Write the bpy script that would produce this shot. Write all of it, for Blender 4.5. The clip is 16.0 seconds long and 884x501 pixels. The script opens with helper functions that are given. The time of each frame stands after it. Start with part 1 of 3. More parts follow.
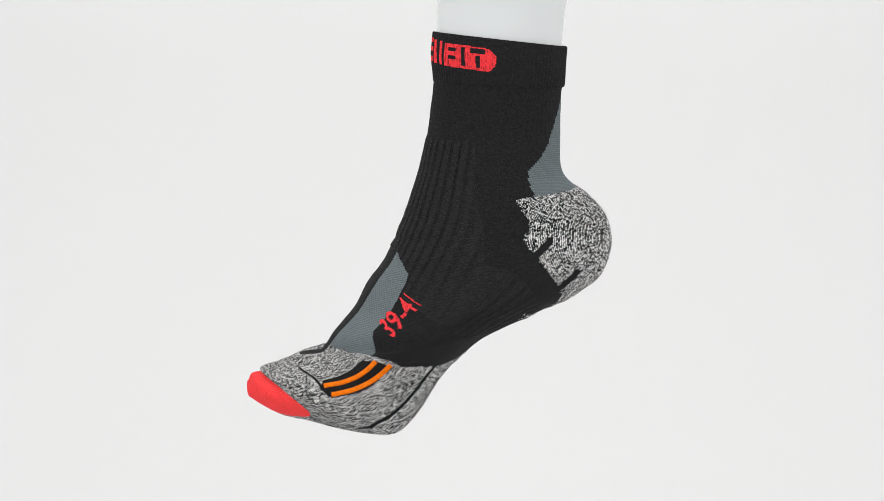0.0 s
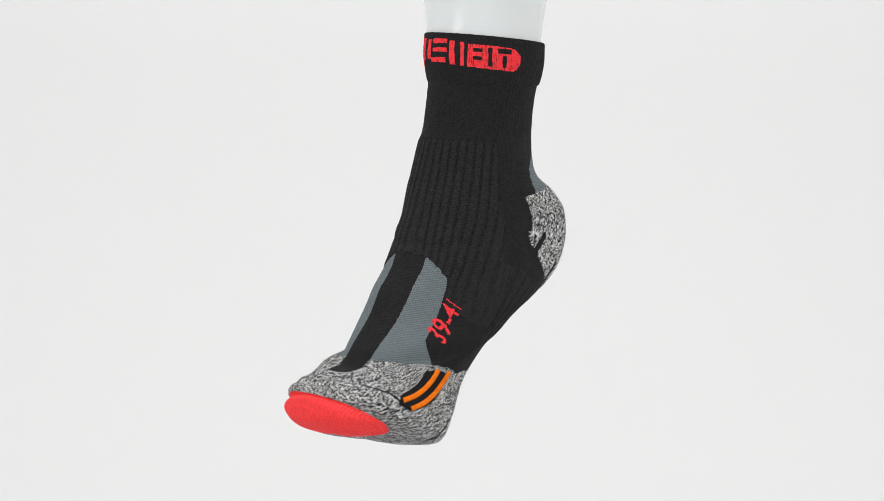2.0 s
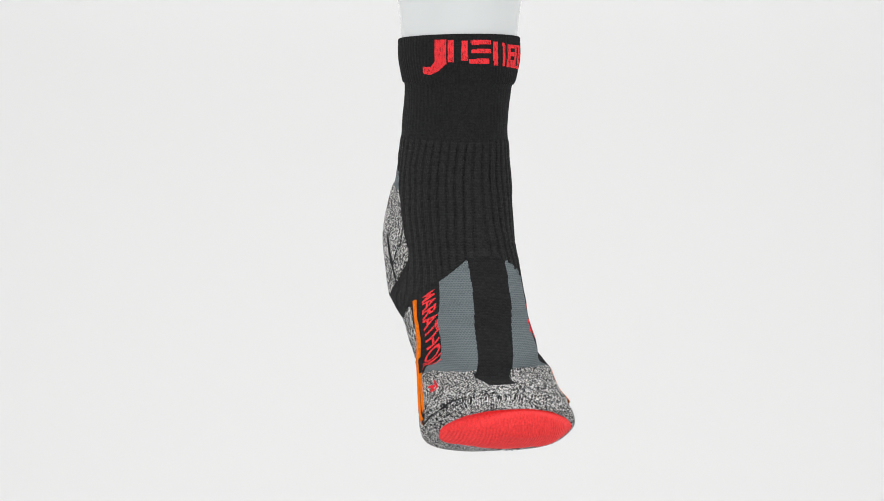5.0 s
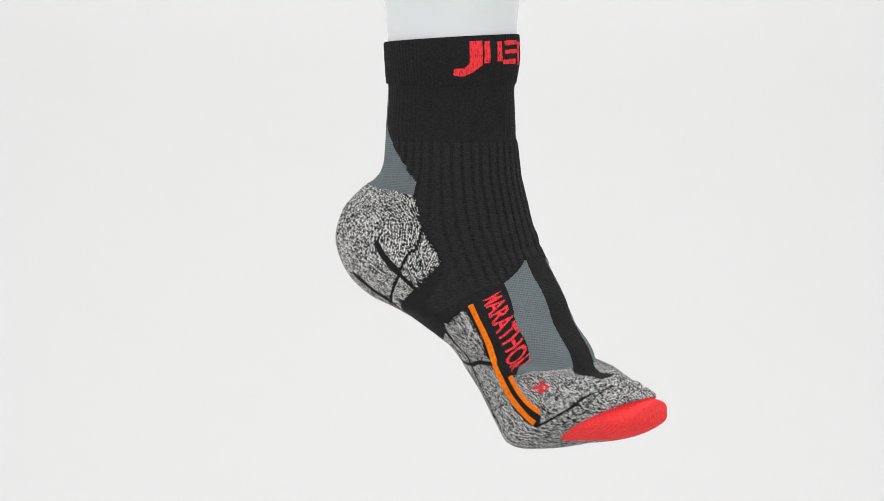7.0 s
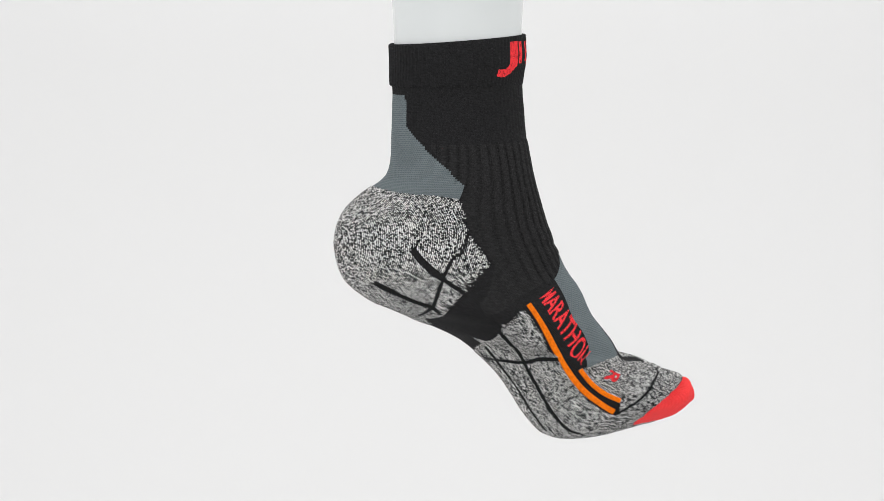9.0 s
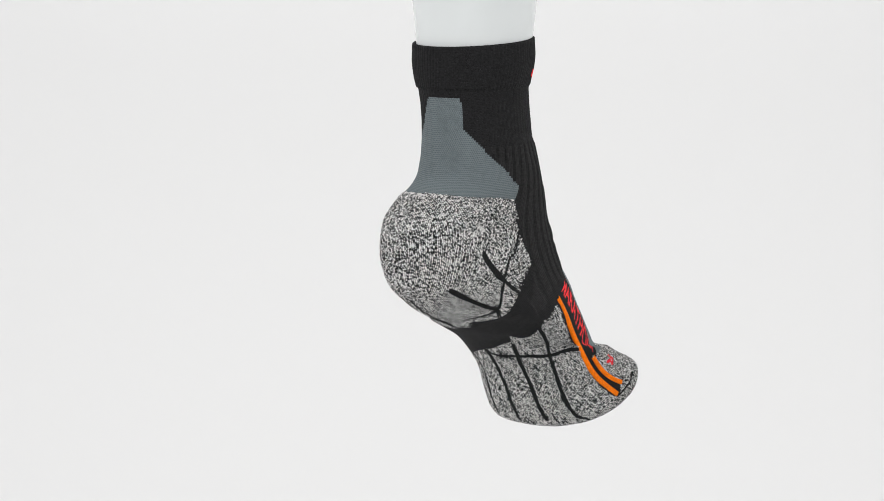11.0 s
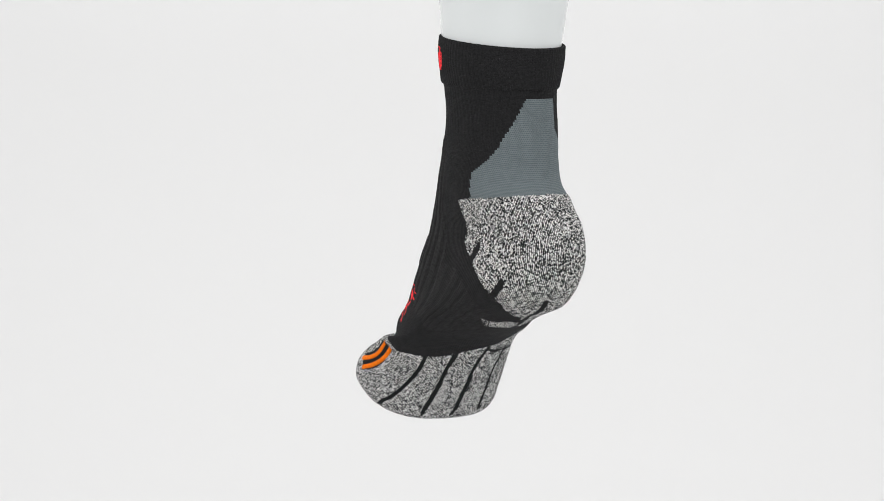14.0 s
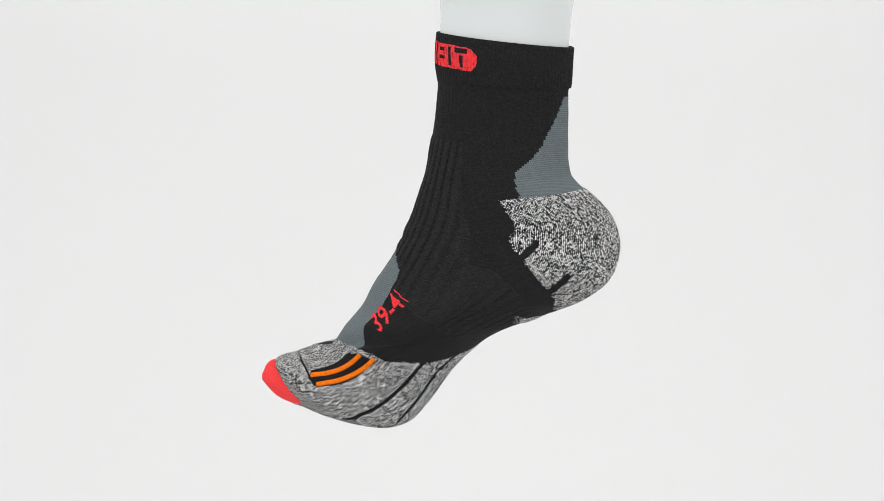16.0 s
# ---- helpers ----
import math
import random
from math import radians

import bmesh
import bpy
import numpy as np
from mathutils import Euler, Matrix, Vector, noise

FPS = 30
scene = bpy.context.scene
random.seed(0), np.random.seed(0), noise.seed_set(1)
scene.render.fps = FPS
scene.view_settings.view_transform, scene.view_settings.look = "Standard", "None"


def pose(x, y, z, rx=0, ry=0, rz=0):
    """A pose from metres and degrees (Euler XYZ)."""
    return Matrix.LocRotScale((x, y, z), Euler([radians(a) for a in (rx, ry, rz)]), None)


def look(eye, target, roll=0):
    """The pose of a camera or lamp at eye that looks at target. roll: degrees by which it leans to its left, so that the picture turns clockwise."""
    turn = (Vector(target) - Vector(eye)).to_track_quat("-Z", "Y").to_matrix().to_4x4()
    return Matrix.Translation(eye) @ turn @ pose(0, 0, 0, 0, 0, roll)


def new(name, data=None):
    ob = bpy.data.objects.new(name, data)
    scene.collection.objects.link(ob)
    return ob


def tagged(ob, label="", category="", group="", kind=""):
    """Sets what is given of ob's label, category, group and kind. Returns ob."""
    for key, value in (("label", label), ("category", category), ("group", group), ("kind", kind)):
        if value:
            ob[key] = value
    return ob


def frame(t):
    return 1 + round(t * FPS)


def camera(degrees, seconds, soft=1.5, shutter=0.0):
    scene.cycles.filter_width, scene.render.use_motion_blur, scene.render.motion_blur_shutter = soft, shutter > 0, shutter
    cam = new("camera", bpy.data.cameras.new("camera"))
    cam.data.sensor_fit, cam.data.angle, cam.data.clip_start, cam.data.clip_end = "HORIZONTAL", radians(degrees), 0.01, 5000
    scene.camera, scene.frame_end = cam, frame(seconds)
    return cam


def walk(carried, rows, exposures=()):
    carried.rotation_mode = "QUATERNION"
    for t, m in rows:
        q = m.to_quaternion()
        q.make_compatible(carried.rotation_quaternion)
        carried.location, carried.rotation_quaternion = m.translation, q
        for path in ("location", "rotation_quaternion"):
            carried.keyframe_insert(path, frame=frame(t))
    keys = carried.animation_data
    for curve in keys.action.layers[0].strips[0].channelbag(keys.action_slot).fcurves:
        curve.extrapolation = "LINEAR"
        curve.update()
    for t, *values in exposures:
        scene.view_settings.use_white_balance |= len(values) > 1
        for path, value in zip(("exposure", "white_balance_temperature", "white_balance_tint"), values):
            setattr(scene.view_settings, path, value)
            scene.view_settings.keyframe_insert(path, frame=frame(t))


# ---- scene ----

# The camera stands still; the dressed foot turns in front of it.
cam = camera(19.60, 16.0, 0.65)
AXIS = (0.0, 0.0, 0.0)
TILT = radians(6.283)
CAM = look((-0.02, -1.6 * math.cos(TILT), 1.6 * math.sin(TILT)), (-0.02, 0, 0), 1.23)
walk(cam, [(0, CAM), (16, CAM)], [(0, 0.0), (16, 0.0)])
# seconds and the way the toe points, in degrees
TURNS = [
    (0.0, 188.3), (0.5, 197.2), (1.0, 208.3), (1.5, 218.9), (2.0, 228.3), (2.5, 239.0), (3.0, 249.9), (3.5, 260.2), (4.0, 268.5),
    (4.2, 271.3), (5.2, 291.8), (6.3, 314.4), (6.5, 317.8), (7.0, 327.3), (7.5, 338.8), (8.0, 350.5), (8.5, 360.0), (9.0, 368.5),
    (9.2, 372.8), (10.2, 393.6), (11.3, 416.5), (11.5, 420.7), (12.0, 432.8), (12.5, 443.7), (13.0, 455.0), (13.5, 464.9), (14.0, 476.7),
    (14.5, 490.5), (15.0, 503.3), (15.5, 514.3), (16.0, 524.5)]

# ---- light: a white studio with soft boxes out of view ----
world = bpy.data.worlds.new("studio")
scene.world = world
world.use_nodes = True
world.node_tree.nodes["Background"].inputs[0].default_value = (1.0, 0.995, 0.99, 1)
world.node_tree.nodes["Background"].inputs[1].default_value = 0.53


def soft_box(name, eye, target, size, power):
    lamp = bpy.data.lights.new(name, "AREA")
    lamp.shape, lamp.size, lamp.size_y, lamp.energy = "RECTANGLE", size[0], size[1], power
    ob = new(name, lamp)
    ob.matrix_basis = look(eye, target)
    return tagged(ob, "white soft box studio lamp", "lamp")


soft_box("soft_box_left", (-1.3, -1.1, 0.6), (0, 0, 0), (0.8, 1.2), 14.5)
soft_box("soft_box_right", (1.4, -1.0, 0.8), (0, 0, 0), (0.8, 1.2), 14)
soft_box("soft_box_top", (0, 0.3, 1.9), (0, 0.5, 0), (1.3, 1.2), 20)


# ---- materials ----
def material(name):
    m = bpy.data.materials.new(name)
    m.use_nodes = True
    return m, m.node_tree, m.node_tree.nodes["Principled BSDF"]


def node(tree, kind, **inputs):
    n = tree.nodes.new(kind)
    for k, v in inputs.items():
        n.inputs[k].default_value = v
    return n


def paper():
    m, t, b = material("white_paper")
    c = node(t, "ShaderNodeTexNoise", Scale=2.0, Detail=3.0)
    r = node(t, "ShaderNodeMapRange")
    r.inputs[3].default_value, r.inputs[4].default_value = 0.79, 0.82
    t.links.new(c.outputs[0], r.inputs[0])
    h = node(t, "ShaderNodeCombineColor")
    for i in range(3):
        t.links.new(r.outputs[0], h.inputs[i])
    t.links.new(h.outputs[0], b.inputs["Base Color"])
    b.inputs["Roughness"].default_value = 0.9
    return m


def knit(name, color, depth=0.5, rough=0.9):
    """Yarn in stitches: the uv map counts stitches round and along the sock."""
    m, t, b = material(name)
    uv = node(t, "ShaderNodeUVMap")
    fl = node(t, "ShaderNodeVectorMath")
    fl.operation = "FLOOR"
    t.links.new(uv.outputs[0], fl.inputs[0])
    wn = node(t, "ShaderNodeTexWhiteNoise")
    wn.noise_dimensions = "2D"
    t.links.new(fl.outputs[0], wn.inputs["Vector"])
    ramp = node(t, "ShaderNodeValToRGB")
    e = ramp.color_ramp.elements
    e[0].color = (*[c * 0.75 for c in color], 1)
    e[1].color = (*[min(1, c * 1.2) for c in color], 1)
    t.links.new(wn.outputs["Value"], ramp.inputs[0])
    t.links.new(ramp.outputs[0], b.inputs["Base Color"])
    # each stitch is a small rounded loop
    fr = node(t, "ShaderNodeVectorMath")
    fr.operation = "FRACTION"
    t.links.new(uv.outputs[0], fr.inputs[0])
    d = node(t, "ShaderNodeVectorMath")
    d.operation = "DISTANCE"
    d.inputs[1].default_value = (0.5, 0.5, 0)
    t.links.new(fr.outputs[0], d.inputs[0])
    bump = node(t, "ShaderNodeBump", Strength=depth, Distance=0.0006)
    bump.invert = True
    t.links.new(d.outputs["Value"], bump.inputs["Height"])
    t.links.new(bump.outputs[0], b.inputs["Normal"])
    b.inputs["Roughness"].default_value = rough
    b.inputs["Specular IOR Level"].default_value = 0.2
    return m


def maths(t, op, a, b=0.0, c=None):
    """One sum on numbers or sockets."""
    n = t.nodes.new("ShaderNodeMath")
    n.operation = op
    for i, v in enumerate((a, b) if c is None else (a, b, c)):
        if isinstance(v, (int, float)):
            n.inputs[i].default_value = v
        else:
            t.links.new(v, n.inputs[i])
    return n.outputs[0]


def marled(name, loops, fill, fine):
    """Bright loops over a black ground yarn: slanting legs, two to a wale, some of them black."""
    m, t, b = material(name)
    uv = node(t, "ShaderNodeUVMap")
    co = node(t, "ShaderNodeTexCoord")
    wob = node(t, "ShaderNodeTexNoise", Scale=420.0, Detail=2.0)
    t.links.new(co.outputs["Object"], wob.inputs["Vector"])
    drift = node(t, "ShaderNodeTexNoise", Scale=70.0, Detail=1.0)
    t.links.new(co.outputs["Object"], drift.inputs["Vector"])
    off = node(t, "ShaderNodeVectorMath")
    off.operation = "MULTIPLY_ADD"
    off.inputs[1].default_value = (0.6, 0.8, 0)
    t.links.new(wob.outputs["Color"], off.inputs[0])
    t.links.new(uv.outputs[0], off.inputs[2])
    far = node(t, "ShaderNodeVectorMath")
    far.operation = "MULTIPLY_ADD"
    far.inputs[1].default_value = (1.0, 3.0, 0)
    t.links.new(drift.outputs["Color"], far.inputs[0])
    t.links.new(off.outputs[0], far.inputs[2])
    sep = node(t, "ShaderNodeSeparateXYZ")
    t.links.new(far.outputs[0], sep.inputs[0])
    half = maths(t, "MULTIPLY", sep.outputs[0], 1.0 * fine)
    col = maths(t, "FLOOR", half)
    fu = maths(t, "FRACT", half)
    side = maths(t, "MULTIPLY_ADD", maths(t, "PINGPONG", col, 1.0), 2.0, -1.0)
    lane = node(t, "ShaderNodeTexWhiteNoise")
    lane.noise_dimensions = "1D"
    t.links.new(col, lane.inputs["W"])
    along = maths(t, "MULTIPLY_ADD", sep.outputs[1], 0.72 * fine, maths(t, "MULTIPLY", maths(t, "MULTIPLY", fu, side), 0.6))
    along = maths(t, "ADD", along, lane.outputs["Value"])
    row = maths(t, "FLOOR", along)
    fv = maths(t, "FRACT", along)
    cell = node(t, "ShaderNodeCombineXYZ")
    t.links.new(col, cell.inputs[0])
    t.links.new(row, cell.inputs[1])
    rnd = node(t, "ShaderNodeTexWhiteNoise")
    rnd.noise_dimensions = "2D"
    t.links.new(cell.outputs[0], rnd.inputs["Vector"])
    du = maths(t, "ABSOLUTE", maths(t, "MULTIPLY_ADD", fu, 2.0, -1.0))
    dv = maths(t, "ABSOLUTE", maths(t, "MULTIPLY_ADD", fv, 2.0, -1.0))
    edge = maths(t, "SQRT", maths(t, "ADD", maths(t, "POWER", du, 2.0), maths(t, "MULTIPLY", maths(t, "POWER", dv, 3.0), 0.8)))
    # white where the loop stands up, black where the ground yarn shows beside it
    tone = maths(t, "MULTIPLY_ADD", edge, -0.72, maths(t, "MULTIPLY_ADD", rnd.outputs["Value"], 0.7, fill))
    ramp = node(t, "ShaderNodeValToRGB")
    e = ramp.color_ramp.elements
    e[0].position, e[0].color = 0.10, (0.008, 0.010, 0.011, 1)
    e[1].position, e[1].color = 0.30, (*loops, 1)
    t.links.new(tone, ramp.inputs[0])
    t.links.new(ramp.outputs[0], b.inputs["Base Color"])
    bump = node(t, "ShaderNodeBump", Strength=0.7, Distance=0.0006)
    t.links.new(tone, bump.inputs["Height"])
    t.links.new(bump.outputs[0], b.inputs["Normal"])
    b.inputs["Roughness"].default_value = 0.95
    b.inputs["Specular IOR Level"].default_value = 0.1
    return m


def row_knit(name, color, light, period):
    """Knit that shows its rows: offset short dashes in courses across the sock."""
    m, t, b = material(name)
    uv = node(t, "ShaderNodeUVMap")
    mp = node(t, "ShaderNodeMapping")
    mp.inputs["Scale"].default_value = (0.95, period, 1)
    t.links.new(uv.outputs[0], mp.inputs["Vector"])
    br = node(t, "ShaderNodeTexBrick", Scale=1.0)
    br.inputs["Color1"].default_value = (*color, 1)
    br.inputs["Color2"].default_value = (*[c * 1.25 for c in color], 1)
    br.inputs["Mortar"].default_value = (*light, 1)
    br.inputs["Mortar Size"].default_value = 0.16
    br.inputs["Mortar Smooth"].default_value = 0.6
    br.inputs["Brick Width"].default_value = 1.0
    br.inputs["Row Height"].default_value = 0.6
    co = node(t, "ShaderNodeTexCoord")
    wob = node(t, "ShaderNodeTexNoise", Scale=240.0, Detail=2.0)
    t.links.new(co.outputs["Object"], wob.inputs["Vector"])
    off = node(t, "ShaderNodeVectorMath")
    off.operation = "MULTIPLY_ADD"
    off.inputs[1].default_value = (0.5, 0.22, 0)
    t.links.new(wob.outputs["Color"], off.inputs[0])
    t.links.new(mp.outputs[0], off.inputs[2])
    t.links.new(off.outputs[0], br.inputs["Vector"])
    t.links.new(br.outputs["Color"], b.inputs["Base Color"])
    bump = node(t, "ShaderNodeBump", Strength=0.6, Distance=0.0005)
    t.links.new(br.outputs["Fac"], bump.inputs["Height"])
    t.links.new(bump.outputs[0], b.inputs["Normal"])
    b.inputs["Roughness"].default_value = 0.85
    b.inputs["Specular IOR Level"].default_value = 0.2
    return m


def ribbed_red(name, color):
    """Close knit whose fine ribs run along the foot."""
    m, t, b = material(name)
    co = node(t, "ShaderNodeTexCoord")
    n = node(t, "ShaderNodeTexNoise", Scale=900.0, Detail=3.0)
    t.links.new(co.outputs["Object"], n.inputs["Vector"])
    ramp = node(t, "ShaderNodeValToRGB")
    e = ramp.color_ramp.elements
    e[0].position, e[0].color = 0.3, (*[c * 0.8 for c in color], 1)
    e[1].position, e[1].color = 0.7, (*[min(1, c * 1.08) for c in color], 1)
    t.links.new(n.outputs[0], ramp.inputs[0])
    t.links.new(ramp.outputs[0], b.inputs["Base Color"])
    w = node(t, "ShaderNodeTexWave", Scale=185.0, Distortion=0.4)
    w.bands_direction = "Y"
    w.inputs["Detail Scale"].default_value = 0.4
    t.links.new(co.outputs["Object"], w.inputs["Vector"])
    bump = node(t, "ShaderNodeBump", Strength=0.8, Distance=0.0005)
    t.links.new(w.outputs["Fac"], bump.inputs["Height"])
    fine = node(t, "ShaderNodeBump", Strength=0.4, Distance=0.0003)
    t.links.new(n.outputs[0], fine.inputs["Height"])
    t.links.new(bump.outputs[0], fine.inputs["Normal"])
    t.links.new(fine.outputs[0], b.inputs["Normal"])
    b.inputs["Roughness"].default_value = 0.85
    b.inputs["Specular IOR Level"].default_value = 0.2
    return m


PAPER = paper()
BLACK = knit("black_yarn", (0.0130, 0.0130, 0.0138), depth=0.8)
CHARCOAL = knit("charcoal_yarn", (0.0185, 0.0184, 0.0190), depth=1.0)
GREY = row_knit("grey_yarn", (0.092, 0.113, 0.121), (0.170, 0.198, 0.208), 0.50)
MELANGE = marled("marled_yarn", (0.90, 0.90, 0.89), 0.22, 1.5)
RED_MARK = marled("red_marking_yarn", (0.95, 0.050, 0.060), 0.70, 1.1)
RED = ribbed_red("red_yarn", (0.95, 0.050, 0.052))
ORANGE = knit("orange_yarn", (0.98, 0.185, 0.002), depth=0.8)
PLASTIC, pt, pb = material("milky_plastic")
pb.inputs["Base Color"].default_value = (0.72, 0.745, 0.745, 1)
pb.inputs["Roughness"].default_value = 0.13
pb.inputs["Subsurface Weight"].default_value = 0.3
pb.inputs["Subsurface Radius"].default_value = (0.02, 0.02, 0.02)


# ---- the paper sweep ----
def mesh_object(name, verts, faces, mat, parent=None, smooth=True, uvs=None):
    me = bpy.data.meshes.new(name)
    me.from_pydata(verts, [], faces)
    me.materials.append(mat)
    if smooth:
        me.shade_smooth()
    if uvs is not None:
        layer = me.uv_layers.new(name="UVMap")
        layer.data.foreach_set("uv", np.asarray(uvs, dtype=np.float32).ravel())
    ob = new(name, me)
    ob.parent = parent
    return ob


def backdrop():
    line = [(-3.0, -0.75)]
    for i in range(17):
        a = radians(90 * i / 16)
        line.append((0.9 + 0.8 * math.sin(a), -0.75 + 0.8 * (1 - math.cos(a))))
    line.append((1.7, 2.6))
    verts, faces = [], []
    for y, z in line:
        verts += [(-3, y, z), (3, y, z)]
    for y, z in reversed(line):
        verts += [(-3, y + 0.004, z - 0.004), (3, y + 0.004, z - 0.004)]
    n = len(verts) // 2
    for i in range(n):
        j = (i + 1) % n
        faces.append((2 * i, 2 * i + 1, 2 * j + 1, 2 * j))
    ob = mesh_object("backdrop", verts, faces, PAPER)
    return tagged(ob, "seamless white paper studio sweep", "backdrop", kind="structure")


backdrop()

# ---- the sock: rings from the cuff to the toe ----
GRID = 0.000351          # the knitting chart's unit, in metres
OX, OZ = 851, 444        # the chart's origin: the turning axis

# instep (along, down), sole (along, down), width, sideways shift, fullness of the upper and lower half, lean
LEG_RINGS = [
    (771.3, 58.5, 1014.5, 80.9, 209.0, -23.3, 1.91, 1.99, 7.3),
    (769.2, 94.7, 1013.0, 112.1, 209.8, -23.0, 1.90, 1.96, 6.7),
    (774.2, 137.1, 1012.5, 146.7, 193.8, -22.7, 1.95, 1.86, 8.1),
    (775.1, 154.3, 1007.3, 158.4, 180.4, -24.3, 1.91, 1.91, 6.9),
    (768.8, 221.9, 1007.6, 227.5, 174.6, -30.1, 2.00, 1.91, 8.7),
    (755.2, 302.4, 1014.7, 303.0, 190.4, -32.2, 2.15, 1.94, 3.5),
    (732.8, 376.4, 1061.8, 344.5, 191.0, -30.8, 2.32, 2.35, 1.2),
]
HEEL_RINGS = [
    (719.2, 413.1, 1092.7, 381.7, 186.0, -31.3, 2.63, 2.66, 1.9),
    (696.2, 462.9, 1104.4, 433.1, 186.4, -32.4, 2.98, 2.66, 5.7),
    (665.8, 506.4, 1089.5, 484.4, 195.2, -33.4, 2.87, 2.20, 4.4),
    (641.0, 553.5, 1051.0, 519.6, 211.6, -35.6, 2.59, 1.80, 4.6),
    (606.6, 595.6, 1003.5, 544.0, 214.0, -29.1, 2.47, 1.41, -0.0),
    (583.0, 628.9, 938.2, 570.8, 217.0, -28.5, 2.15, 1.56, -4.7),
    (547.3, 634.3, 873.5, 601.9, 227.5, -28.6, 2.07, 1.76, -6.5),
]
TOE_RINGS = [
    (516.8, 649.5, 809.0, 659.1, 233.4, -30.6, 2.10, 2.04, -1.7),
    (491.5, 656.5, 760.3, 728.3, 254.7, -30.2, 2.17, 2.15, -7.6),
    (477.4, 660.6, 718.3, 767.4, 255.8, -28.9, 1.93, 2.47, -5.2),
    (476.6, 665.8, 648.8, 764.2, 232.3, -28.4, 1.70, 2.89, -2.7),
    (466.8, 666.5, 563.9, 746.1, 183.9, -28.9, 1.67, 2.84, -1.1),
    (459.7, 669.7, 499.8, 732.5, 134.7, -28.8, 1.80, 2.72, -0.6),
    (455.8, 680.5, 456.1, 708.9, 65.6, -30.7, 1.90, 2.30, -0.5),
]
RINGS = LEG_RINGS + HEEL_RINGS + TOE_RINGS
NU, NV = 820, 520


def spline(keys, x):
    """Smooth curve through keys at 0, 1, 2 ..."""
    keys = np.asarray(keys, float)
    n = len(keys)
    i = np.clip(np.floor(x).astype(int), 0, n - 2)
    f = (x - i)[:, None]
    p0, p1, p2, p3 = keys[np.maximum(i - 1, 0)], keys[i], keys[i + 1], keys[np.minimum(i + 2, n - 1)]
    return 0.5 * (2 * p1 + (p2 - p0) * f + (2 * p0 - 5 * p1 + 4 * p2 - p3) * f ** 2 + (3 * p1 - p0 - 3 * p2 + p3) * f ** 3)


def rings_to_surface(r, th):
    n = np.where(np.cos(th)[None] > 0, r[:, 6:7], r[:, 7:8])
    c = np.sign(np.cos(th)) * np.abs(np.cos(th)) ** (2 / n)
    d = np.sign(np.sin(th)) * np.abs(np.sin(th)) ** (2 / n)
    ax, az = (OX - r[:, 0]) * GRID, (OZ - r[:, 1]) * GRID
    bx, bz = (OX - r[:, 2]) * GRID, (OZ - r[:, 3]) * GRID
    P = np.empty((len(r), len(th), 3))
    P[:, :, 0] = ((ax + bx) / 2)[:, None] + ((ax - bx) / 2)[:, None] * c
    P[:, :, 2] = ((az + bz) / 2)[:, None] + ((az - bz) / 2)[:, None] * c
    P[:, :, 1] = (r[:, 4] * GRID / 2)[:, None] * d + (r[:, 5] * GRID)[:, None] + (r[:, 8] * GRID)[:, None] * c
    return P


def normals(P):
    du, dv = np.gradient(P, axis=0), np.gradient(P, axis=1)
    dv[:, 0] = dv[:, -1] = (P[:, 1] - P[:, -2]) / 2
    N = np.cross(du, dv)
    N /= np.linalg.norm(N, axis=-1, keepdims=True) + 1e-12
    return N if ((P - P.mean(axis=1, keepdims=True)) * N).sum() > 0 else -N


